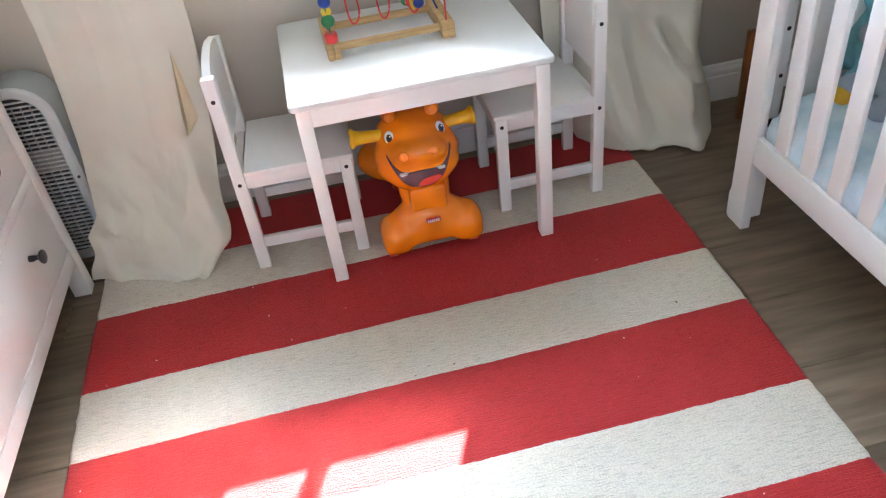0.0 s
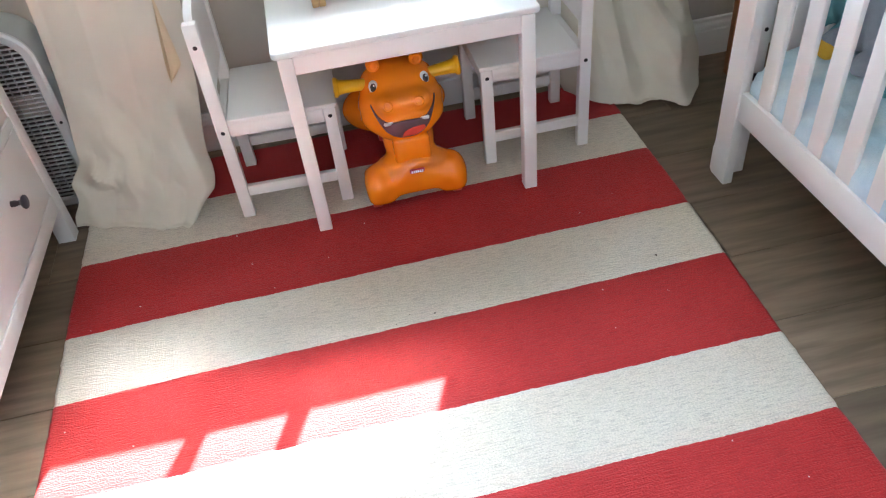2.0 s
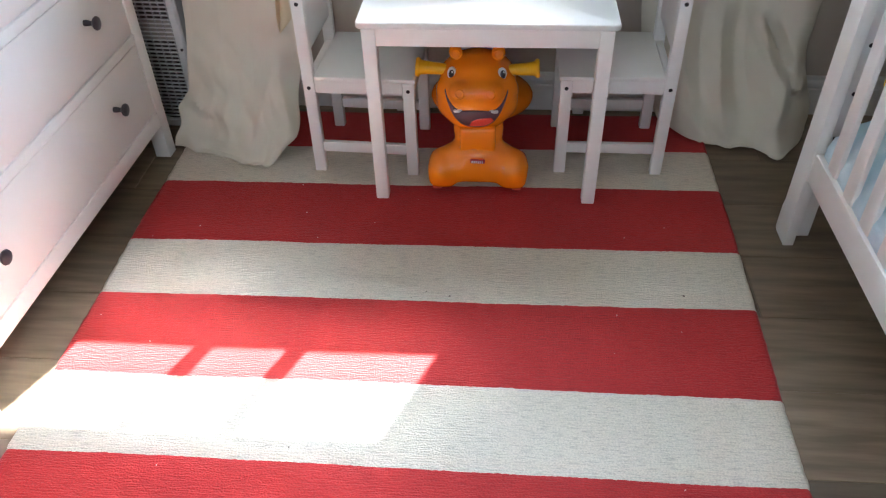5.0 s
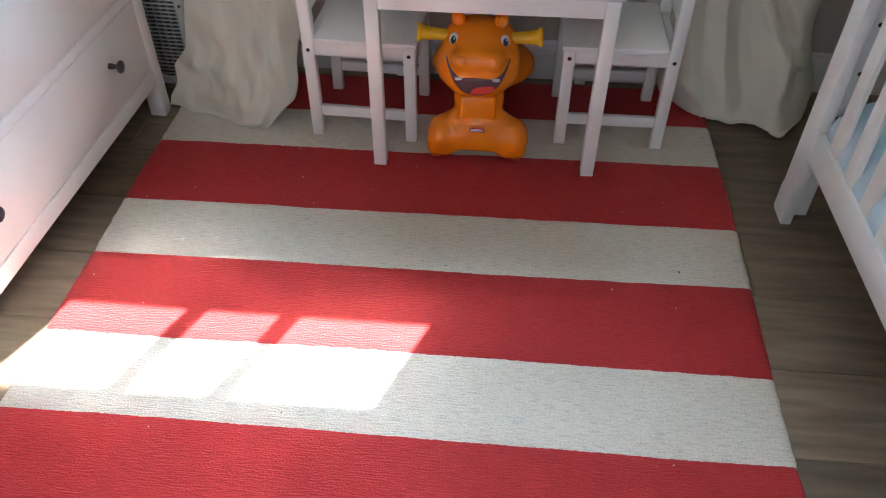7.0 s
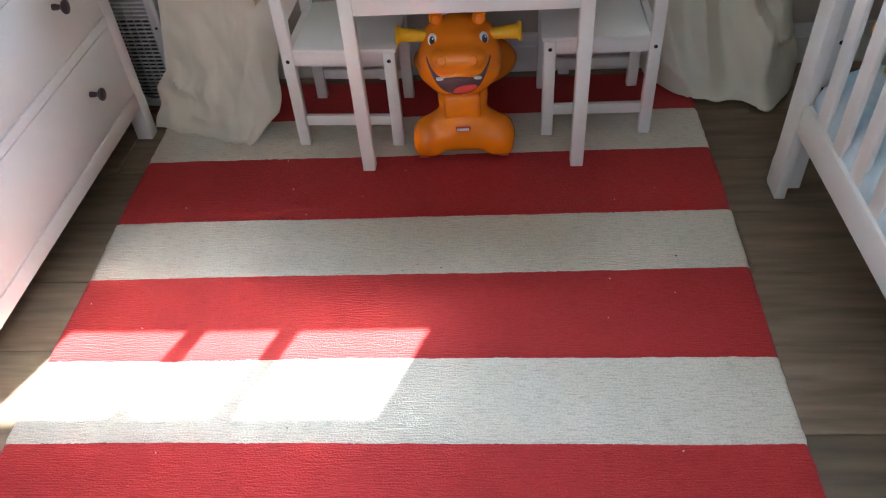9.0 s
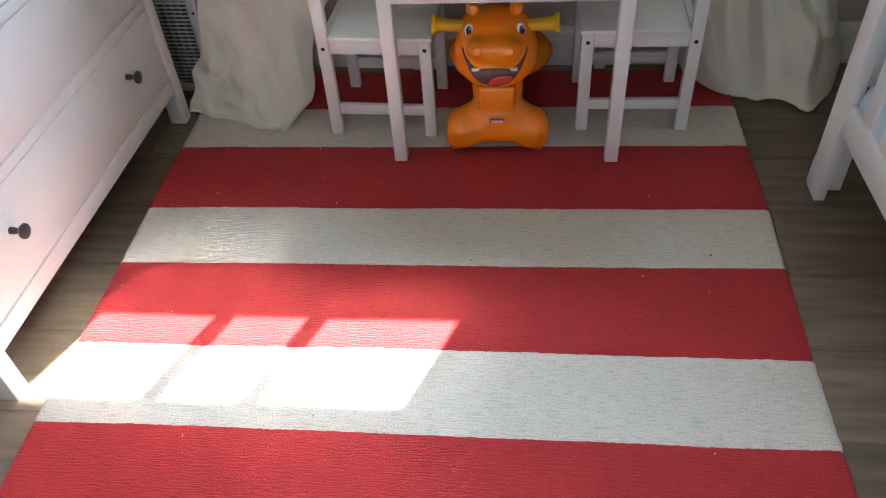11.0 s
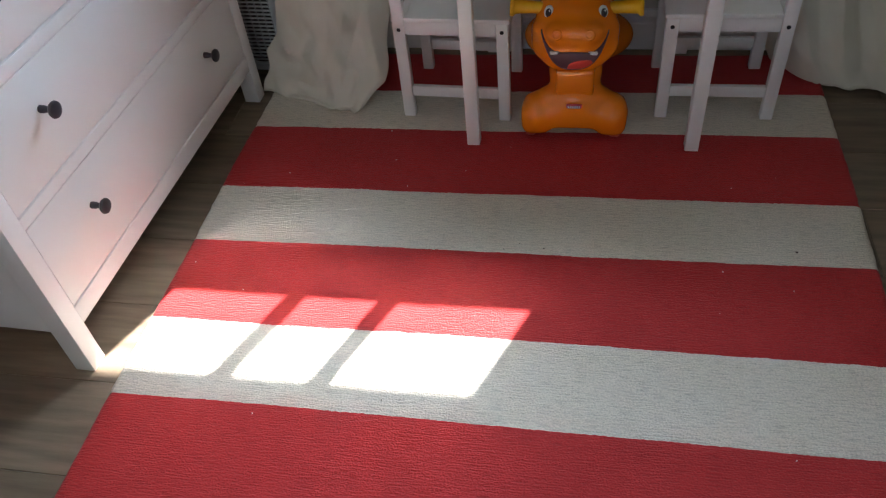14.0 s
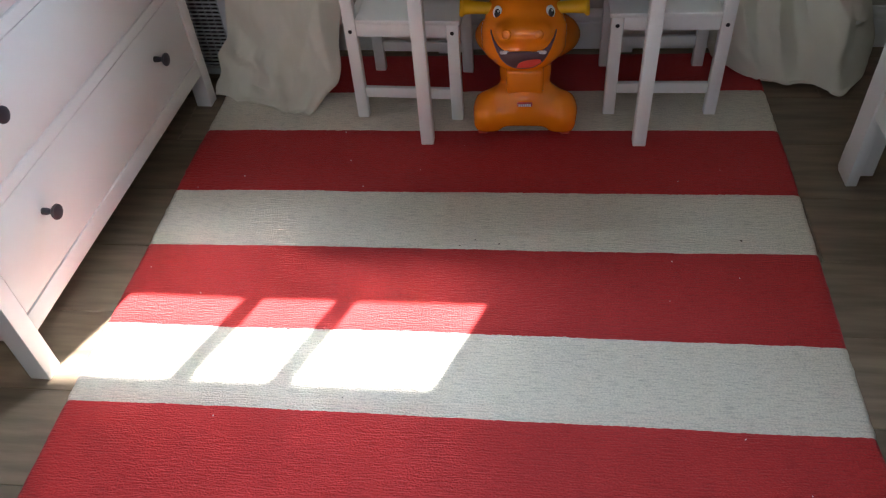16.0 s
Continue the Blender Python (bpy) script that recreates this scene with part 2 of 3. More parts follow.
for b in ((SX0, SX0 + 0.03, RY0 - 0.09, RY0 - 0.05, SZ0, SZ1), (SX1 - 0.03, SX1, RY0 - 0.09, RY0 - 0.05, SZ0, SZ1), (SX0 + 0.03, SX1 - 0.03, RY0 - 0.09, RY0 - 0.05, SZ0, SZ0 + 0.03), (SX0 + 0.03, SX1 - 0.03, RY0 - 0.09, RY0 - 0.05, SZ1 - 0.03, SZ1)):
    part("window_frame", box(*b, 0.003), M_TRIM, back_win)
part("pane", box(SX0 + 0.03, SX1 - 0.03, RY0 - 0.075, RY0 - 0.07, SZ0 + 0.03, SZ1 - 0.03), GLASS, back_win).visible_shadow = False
tagged(part("ceiling", box(RX0 - 0.1, RX1 + 0.1, RY0 - 0.1, WALL + T, RZ, RZ + 0.1), M_CEIL, None), "plain white painted ceiling", "ceiling", kind="structure")


def baseboard(x0, x1):
    """A skirting profile along the window wall: flat board, then a stepped ogee at the top."""
    prof = [(0, 0), (0.014, 0), (0.014, 0.084), (0.011, 0.088), (0.013, 0.095), (0.012, 0.104), (0.007, 0.112), (0.006, 0.122), (0, 0.125)]
    bm = bmesh.new()
    a = [bm.verts.new((x0, WALL - d, z)) for d, z in prof]
    b = [bm.verts.new((x1, WALL - d, z)) for d, z in prof]
    for k in range(len(prof) - 1):
        bm.faces.new((a[k], a[k + 1], b[k + 1], b[k]))
    bm.faces.new(a)
    bm.faces.new(b)
    return bm


tagged(part("baseboard", baseboard(RX0, RX1), M_TRIM, None, smooth=20), "white moulded baseboard along the greige wall", "baseboard", kind="structure")

win = thing("window_1", "white three-light window above the table", "window", kind="structure")
fy0, fy1 = WALL + 0.05, WALL + 0.10
for b in ((WX0, WX0 + 0.012, fy0, fy1, WZ0, WZ1), (WX1 - 0.012, WX1, fy0, fy1, WZ0, WZ1), (WX0, WX1, fy0, fy1, WZ0, WZ0 + 0.075), (WX0, WX1, fy0, fy1, WZ1 - 0.03, WZ1)):
    part("window_frame", box(*b, 0.003), M_TRIM, win)
for x in (0.044, 0.250):
    part("mullion", box(x - 0.0225, x + 0.0225, fy0 + 0.01, fy0 + 0.02, WZ0 + 0.075, WZ1 - 0.03, 0.003), M_TRIM, win)
part("window_sill", box(WX0 - 0.03, WX1 + 0.03, WALL - 0.02, WALL + 0.05, WZ0 - 0.04, WZ0 - 0.014, 0.004), M_TRIM, win)
for x0, x1 in ((WX0 + 0.012, 0.0215), (0.0665, 0.2275), (0.2725, WX1 - 0.012)):
    g = part("pane", box(x0, x1, fy0 + 0.03, fy0 + 0.034, WZ0 + 0.075, WZ1 - 0.03), GLASS, win)
    g.visible_shadow = False
# unseen roof overhang added outside, so the sun reaches only the window's foot
tagged(part("eaves", box(-4, 4.5, WALL + T, WALL + T + 0.95, 2.27, 2.37, 0.01), M_TRIM, None), "white boarded overhang added above the window to block sun", "eaves", kind="structure")
tagged(part("ground", box(-30, 30, WALL + T + 0.01, 60, -0.6, -0.5), material("lawn", (0.08, 0.12, 0.04), 0.9, scale=3, amount=0.6), None), "plain green lawn outside the window", "ground", kind="structure")

# ---- floor of laminate planks laid along x ----
floor = tagged(part("floor", box(RX0, RX1, RY0, WALL, -0.06, -0.006), M_GAP, None), "grey-brown wood laminate floor", "floor", kind="structure")


# ---- the rug ----
RUG_X, RUG_Z = 0.76, 0.012
EDGES = [0.385, 0.188, 0.003, -0.251, -0.448, -0.695, -0.894, -1.14, -1.335, -1.58, -1.78, -2.03]


def edge_wave(k, x):
    return EDGES[k] + (0.008 * x if k < 5 else 0) + 0.004 * noise.noise((x * 3.1, k * 7.3, 0)) + 0.0016 * noise.noise((x * 22, k * 3.7, 2)) + 0.0016 * noise.noise((x * 130, k * 3.7, 5))


def side_wave(s, y):
    return s * (RUG_X + (0.012 / (1 + math.exp(-(y + 0.45) * 9)) if s > 0 else -0.002) + 0.004 * noise.noise((s * 9, y * 3.0, 1)) + 0.003 * noise.noise((s * 5, y * 45, 1)))


rug = thing("rug", "red and cream striped hooked wool rug", "rug")
for k in range(len(EDGES) - 1):
    red = k % 2 == 0

    def place(u, v, k=k):
        ym = EDGES[k] + (EDGES[k + 1] - EDGES[k]) * v
        x = side_wave(-1, ym) * (1 - u) + side_wave(1, ym) * u
        y = edge_wave(k, x) * (1 - v) + edge_wave(k + 1, x) * v
        end = min(u, 1 - u) * 2 * RUG_X
        seam = min(v, 1 - v) * (EDGES[k] - EDGES[k + 1])
        z = RUG_Z - 0.0016 * math.exp(-seam / 0.003) + 0.0012 * noise.noise((x * 9, y * 9, 4)) - 0.006 * math.exp(-end / 0.004)
        return x, y, z

    bm = grid(380, 16, place)
    rim = [e for e in bm.edges if e.is_boundary]
    ext = bmesh.ops.extrude_edge_only(bm, edges=rim)
    for v in ext["geom"]:
        if isinstance(v, bmesh.types.BMVert):
            v.co.z = 0.0005
    part("stripe", bm, M_RED if red else M_CREAM, rug, "brick red wool stripe" if red else "cream wool stripe", smooth=60)


# ---- table ----
def child_table():
    t = thing("play_table", "white lacquered wooden children's play table", "table", (0.142, 0.180, RUG_Z))
    w, d, h = 0.301, 0.2475, 0.500
    bm = box(-w, w, -d, d, h - 0.016, h)
    up = [e for e in bm.edges if abs(e.verts[0].co.z - e.verts[1].co.z) > 0.01]
    bmesh.ops.bevel(bm, geom=up, offset=0.012, segments=4, profile=0.5, affect="EDGES")
    rimmed = [e for e in bm.edges if abs(e.verts[0].co.z - e.verts[1].co.z) < 1e-5 and e.calc_face_angle(0) > 0.8]
    bmesh.ops.bevel(bm, geom=rimmed, offset=0.0045, segments=3, profile=0.5, affect="EDGES")
    part("tabletop", bm, M_TOP, t)
    li, lw = 0.012, 0.033
    for sx in (-1, 1):
        for sy in (-1, 1):
            xs, ys = sorted((sx * (w - li), sx * (w - li - lw))), sorted((sy * (d - 0.003), sy * (d - 0.003 - lw)))
            part("leg", box(*xs, *ys, 0, h - 0.0165, 0.0025), M_WHITE, t)
    for sy in (-1, 1):
        ys = sorted((sy * (d - 0.006), sy * (d - 0.024)))
        part("apron", box(-w + li + lw, w - li - lw, *ys, h - 0.06, h - 0.0165, 0.0015), M_WHITE, t)
    for sx in (-1, 1):
        xs = sorted((sx * (w - li - 0.004), sx * (w - li - 0.022)))
        part("apron", box(*xs, -d + 0.003 + lw, d - 0.003 - lw, h - 0.06, h - 0.0165, 0.0015), M_WHITE, t)
    return t


child_table()


# ---- chairs: the chair's front looks along +x, its near side is y = 0 ----
def child_chair(label, place, turn, mirror):
    c = thing("child_chair", label, "chair", place, turn, group="children's chairs at the table")
    s = -1 if mirror else 1
    D, Wd, L = 0.29, 0.262, 0.031
    back, front = -0.016, 0.2645

    def bx(name, x0, x1, y0, y1, z0, z1, r, mat=M_WHITE):
        xs = sorted((s * x0, s * x1))
        return part(name, box(*xs, y0, y1, z0, z1, r), mat, c)

    for y0, y1 in ((0, 0.024), (Wd - 0.024, Wd)):
        bx("back_post", back, back + L, y0, y1, 0, 0.543, 0.003)
        bx("front_leg", front - L + 0.013, front + 0.013, y0, y1, 0, 0.284, 0.003)
        bx("side_rail", back + L, front - L + 0.013, y0 + 0.003, y1 - 0.003, 0.247, 0.2842, 0.002)
        bx("stretcher", back + L, front - L + 0.013, y0 + 0.005, y1 - 0.005, 0.064, 0.094, 0.002)
    bx("front_rail", front - 0.013, front + 0.009, 0.024, Wd - 0.024, 0.243, 0.2842, 0.002)
    bx("back_rail", back + 0.006, back + 0.026, 0.024, Wd - 0.024, 0.243, 0.2842, 0.002)
    bx("seat", back + L + 0.001, front + 0.018, -0.004, Wd + 0.004, 0.2845, 0.2975, 0.004)
    # curved back board: level foot, humped top
    n, bm = 22, bmesh.new()
    y0, y1 = 0.0245, Wd - 0.0245

    def top(q):
        return 0.538 + 0.030 * max(0.0, math.sin(math.pi * q)) ** 0.55

    rows = [[bm.verts.new((s * x, y0 + (y1 - y0) * i / n, z)) for i in range(n + 1) for z in (0.355,)] for x in (back + 0.005, back + 0.024)]
    tops = [[bm.verts.new((s * x, y0 + (y1 - y0) * i / n, top(i / n))) for i in range(n + 1)] for x in (back + 0.005, back + 0.024)]
    for i in range(n):
        bm.faces.new((rows[0][i], rows[0][i + 1], tops[0][i + 1], tops[0][i]))
        bm.faces.new((rows[1][i], rows[1][i + 1], tops[1][i + 1], tops[1][i]))
        bm.faces.new((rows[0][i], rows[0][i + 1], rows[1][i + 1], rows[1][i]))
        bm.faces.new((tops[0][i], tops[0][i + 1], tops[1][i + 1], tops[1][i]))
    for i in (0, n):
        bm.faces.new((rows[0][i], rows[1][i], tops[1][i], tops[0][i]))
    part("backrest", bm, M_WHITE, c)
    for x, z in ((back + L / 2, 0.262), (back + L / 2, 0.488), (front - 0.003, 0.262)):
        for y, turned in ((0.0, 90), (Wd, -90)):
            part("screw", lathe([(0.0052, -0.002), (0.0052, 0.0006), (0.0035, 0.0012), (0.0018, 0.0004)], pose(s * x, y, z, turned), 14), M_SCREW, c, "dark sunk screw head")
    return c


child_chair("white wooden child's chair tucked under the table", (-0.322, 0.058, RUG_Z), -2.6, False)
child_chair("white wooden child's chair before the curtain", (0.607, 0.076, RUG_Z), 0, True)


# ---- ride-on hippo ----
def blend(name, balls, parent, mat, voxel=0.006, rounds=14, label=""):
    """Rounded plastic shell: forms grown together and smoothed."""
    bm = bmesh.new()
    for b in balls:
        if b[0] == "box":
            box(*b[1:7], 0.02, bm)
        else:
            ball(*b, bm=bm, n=28)
    ob = part(name, bm, mat, parent, label, smooth=0)
    r = ob.modifiers.new("grown", "REMESH")
    r.mode, r.voxel_size, r.use_smooth_shade = "VOXEL", voxel, True
    sm = ob.modifiers.new("soft", "SMOOTH")
    sm.factor, sm.iterations = 0.5, rounds
    return ob


def hippo():
    cx = 0.112
    h = thing("ride_on_hippo", "orange plastic ride-on hippo toy with yellow handles", "ride-on toy", (0.005, 0, RUG_Z))
    body = blend("body", [
        (0.022, -0.002, 0.068, 0.040, 0.056, 0.052), (0.213, -0.002, 0.068, 0.040, 0.056, 0.052),
        ("box", -0.015, 0.064, -0.050, 0.055, 0.020, 0.098), ("box", 0.170, 0.249, -0.050, 0.055, 0.020, 0.098), ("box", 0.04, 0.195, -0.046, 0.03, 0.036, 0.108),
        (0.117, 0.005, 0.108, 0.088, 0.050, 0.044), (0.117, 0.02, 0.095, 0.10, 0.055, 0.045),
        (0.117, 0.04, 0.165, 0.068, 0.052, 0.075), (0.117, 0.06, 0.235, 0.055, 0.05, 0.075),
        (0.117, 0.16, 0.11, 0.062, 0.16, 0.045), (0.117, 0.290, 0.120, 0.150, 0.085, 0.078), ("box", 0.06, 0.175, 0.06, 0.30, 0.09, 0.19),
    ], h, M_ORANGE, 0.006, 22)
    part("neck_plate", box(0.071, 0.163, -0.028, 0.01, 0.130, 0.200, 0.009, seg=3), M_ORANGE, h)
    head = blend("head", [
        (cx, 0.080, 0.300, 0.097, 0.074, 0.062), (cx, 0.052, 0.268, 0.107, 0.079, 0.066), (cx, 0.044, 0.238, 0.106, 0.074, 0.060), (cx, 0.036, 0.220, 0.086, 0.064, 0.050),
        (cx, 0.016, 0.288, 0.070, 0.046, 0.034), (0.074, 0.002, 0.291, 0.032, 0.034, 0.027), (0.150, 0.002, 0.291, 0.032, 0.034, 0.027),
    ], h, M_ORANGE, 0.005, 20)
    bpy.context.view_layer.update()
    shell = head.evaluated_get(bpy.context.evaluated_depsgraph_get())

    def skin(x, z, off=0.002):
        hit, p, nrm, _ = shell.ray_cast(Vector((x, -0.5, z)), Vector((0, 1, 0)))
        if not hit:
            hit, p, nrm, _ = shell.closest_point_on_mesh(Vector((x, 0.0, z)))
        return p + nrm * off, nrm

    def patch(name, mat, mid, low, high, x0, x1, off, label="", nu=30, nv=8, thick=0.003):
        """A form that lies on the face between two curves of x."""
        bm = bmesh.new()
        rows = [[skin(x, a + (b - a) * j / nv, off)[0] for j in range(nv + 1)] for x, a, b in [(x0 + (x1 - x0) * i / nu, low((i / nu) * 2 - 1), high((i / nu) * 2 - 1)) for i in range(nu + 1)]]
        v = [[bm.verts.new(p) for p in r] for r in rows]
        for i in range(nu):
            for j in range(nv):
                bm.faces.new((v[i][j], v[i + 1][j], v[i + 1][j + 1], v[i][j + 1]))
        ob = part(name, bm, mat, mid, label, smooth=60)
        so = ob.modifiers.new("thick", "SOLIDIFY")
        so.thickness, so.offset = thick, 0
        return ob

    mz = 0.268 - RUG_Z
    low = lambda q: mz + 0.031 - 0.080 * (1 - abs(q) ** 3.2)
    high = lambda q: mz + 0.037 - 0.044 * (1 - abs(q) ** 5) + 0.005 * max(0.0, 1 - (q / 0.5) ** 2)
    patch("mouth", M_MOUTH, h, low, high, cx - 0.077, cx + 0.077, 0.0015, "dark plum open mouth")
    patch("tongue", M_TONGUE, h, lambda q: low(0.19 + q * 0.38) + 0.004, lambda q: low(0.19 + q * 0.38) + 0.004 + 0.022 * (1 - q * q) ** 0.5, cx + 0.0146 - 0.0293, cx + 0.0146 + 0.0293, 0.003, "coral red tongue", 16, 5)
    for x in (cx - 0.044, cx + 0.044):
        p, nrm = skin(x, high((x - cx) / 0.077) - 0.003, 0.001)
        part("tooth", box(p.x - 0.012, p.x + 0.012, p.y - 0.004, p.y + 0.004, p.z - 0.005, p.z + 0.004, 0.0035), M_IVORY, h, "white peg tooth")
    for x in (0.071, 0.147):
        p, nrm = skin(x, 0.311 - RUG_Z, -0.001)
        rot = nrm.to_track_quat("Z", "Y").to_matrix().to_4x4()
        part("nostril", lathe([(0.0135, -0.006), (0.0120, 0.0000), (0.0100, 0.0014), (0.0082, 0.0012), (0.0055, -0.0006), (0.001, -0.0012)], Matrix.Translation(p) @ rot, 24), M_ORANGE, h)
    for x, out in ((0.049, -0.30), (0.175, 0.30)):
        p, _ = skin(x, 0.336 - RUG_Z, 0.0)
        to = Vector((out, -0.86, 0.42)).normalized()
        side = Vector((0, 0, 1)).cross(to).normalized()
        m = Matrix((side, to.cross(side), to)).transposed().to_4x4()
        m.translation = p
        eye = part("eye", ball(0, 0.001, 0, 0.0118, 0.0154, 0.0046, m=m), M_IVORY, h, "white printed eye")
        part("pupil", ball(0.0005, -0.0005, 0.0018, 0.0080, 0.0114, 0.0040, m=m), M_BROWNEYE, eye, "dark brown pupil")
        part("pupil_core", ball(0.0005, -0.0008, 0.0028, 0.0054, 0.0080, 0.0038, m=m), M_BLACK, eye)
        part("glint", ball(0.0028, 0.0036, 0.0054, 0.0022, 0.0028, 0.0014, m=m, n=12), M_IVORY, eye)
    for x, lean in ((0.058, -12), (0.164, 12)):
        m = pose(x, 0.064, 0.377 - RUG_Z, 0, lean, 0)
        bm = ball(0, 0, 0, 0.0175, 0.012, 0.020, m=m)
        lathe([(0.0125, 0), (0.0115, 0.002), (0.009, 0.001), (0.002, -0.001)], m @ pose(0, -0.0105, 0.002, 90), 20, bm)
        part("ear", bm, M_ORANGE, h)
    for sx in (-1, 1):
        m = pose(cx + sx * 0.078, 0.066, 0.330 - RUG_Z, 0, sx * 86, 0)
        prof = [(0.014, 0), (0.0145, 0.01), (0.015, 0.03), (0.0165, 0.05), (0.0185, 0.065), (0.024, 0.070), (0.0245, 0.075), (0.022, 0.0785), (0.012, 0.079)]
        part("handle", lathe(prof, m, 28), M_YELLOW, h, "yellow flared handle grip")
    part("seat", blend_seat(), M_PURPLE, h, "dark purple seat")
    for x, y in ((0.008, -0.005), (0.222, -0.005), (0.070, 0.30), (0.165, 0.30)):
        part("wheel", lathe([(0.008, -0.012), (0.018, -0.012), (0.020, -0.008), (0.020, 0.008), (0.018, 0.012), (0.008, 0.012)], pose(x, y, 0.020, 0, 90), 24), M_REDPL, h, "small red wheel")
    plate = part("badge", box(0.099, 0.137, -0.0535, -0.047, 0.112, 0.124, 0.003), material("badge_red", (0.55, 0.03, 0.04), 0.4), h, "small red and white badge")
    for k in range(6):
        part("mark", box(0.1025 + k * 0.0053, 0.1063 + k * 0.0053, -0.0545, -0.0532, 0.1145, 0.1215), M_IVORY, plate)


def blend_seat():
    bm = ball(0.112, 0.128, 0.408, 0.052, 0.045, 0.036)
    box(0.085, 0.145, 0.11, 0.26, 0.16, 0.33, 0.02, bm)
    return bm


hippo()


# ---- bead maze on the table ----
def bead_maze():
    z0 = RUG_Z + 0.500
    b = thing("bead_maze", "wooden bead maze toy with coloured wires and beads", "bead maze", (-0.031, 0.129, z0), 1)
    x1, y1 = 0.277, 0.19
    for x in (0.0, x1):
        part("end_bar", box(x - 0.016, x, 0.0, y1, 0, 0.040, 0.003), M_PINE, b)
        part("end_bar", box(x, x + 0.016, 0.0, y1, 0, 0.040, 0.003), M_PINE, b)
    for y in (0.022, y1 - 0.036):
        part("cross_bar", box(0.016, x1 - 0.016, y, y + 0.014, 0.013, 0.029, 0.002), M_PINE, b)

    def wire(name, mat, pts, label):
        c = []
        for k in range(len(pts) - 1):
            p0, p1, p2, p3 = [Vector(pts[min(max(k + d, 0), len(pts) - 1)]) for d in (-1, 0, 1, 2)]
            for q in range(8):
                u = q / 8
                c.append(0.5 * (2 * p1 + (p2 - p0) * u + (2 * p0 - 5 * p1 + 4 * p2 - p3) * u * u + (3 * p1 - p0 - 3 * p2 + p3) * u ** 3))
        c.append(Vector(pts[-1]))
        return part(name, tube(c, 0.0024, 8), mat, b, label)

    wire("wire", BEAD["green"], [(0.0, 0.016, 0.03), (0.0, 0.016, 0.10), (0.0, 0.03, 0.20), (0.06, 0.08, 0.27), (0.14, 0.09, 0.22), (0.21, 0.12, 0.26), (0.277, 0.16, 0.18), (0.277, 0.17, 0.03)], "green bent wire")
    loops = [(0.0, 0.17, 0.03), (0.0, 0.165, 0.16)]
    for k in range(3):
        a = 0.045 + k * 0.075
        loops += [(a, 0.12, 0.15), (a + 0.012, 0.10, 0.055), (a + 0.026, 0.095, 0.045), (a + 0.038, 0.10, 0.075), (a + 0.03, 0.11, 0.16)]
    wire("wire", BEAD["red"], loops + [(0.277, 0.06, 0.16), (0.277, 0.02, 0.10), (0.277, 0.02, 0.03)], "red looped wire")
    wire("wire", BEAD["blue"], [(0.0, 0.10, 0.03), (0.02, 0.12, 0.20), (0.10, 0.15, 0.30), (0.2, 0.14, 0.2), (0.25, 0.10, 0.10), (0.277, 0.10, 0.03)], "blue bent wire")

    def bead(kind, mat, x, y, z, r=0.012):
        if kind == "ball":
            bm = ball(x, y, z, r, r, r * 0.95, n=18)
        elif kind == "cylinder":
            bm = lathe([(r * 0.85, -0.011), (r, -0.008), (r, 0.008), (r * 0.85, 0.011)], pose(x, y, z), 18)
        else:
            bm = lathe([(r * 0.7, -0.005), (r, -0.003), (r, 0.003), (r * 0.7, 0.005)], pose(x, y, z, 75, 20, 0), 18)
        part("bead", bm, BEAD[mat], b, mat + " lacquered bead")

    bead("cylinder", "red", 0.0, 0.016, 0.052, 0.0155)
    bead("ball", "green", 0.0, 0.017, 0.091, 0.0165)
    bead("disc", "yellow", 0.0, 0.020, 0.112, 0.012)
    bead("ball", "blue", 0.0, 0.022, 0.134, 0.015)
    bead("disc", "green", 0.205, 0.128, 0.066, 0.016)
    bead("disc", "red", 0.213, 0.118, 0.062, 0.014)
    bead("disc", "yellow", 0.221, 0.108, 0.060, 0.015)
    bead("ball", "blue", 0.229, 0.100, 0.062, 0.014)
    bead("ball", "red", 0.10, 0.115, 0.115, 0.010)
    bead("disc", "blue", 0.125, 0.11, 0.110, 0.012)
    bead("ball", "green", 0.277, 0.165, 0.062, 0.013)


bead_maze()


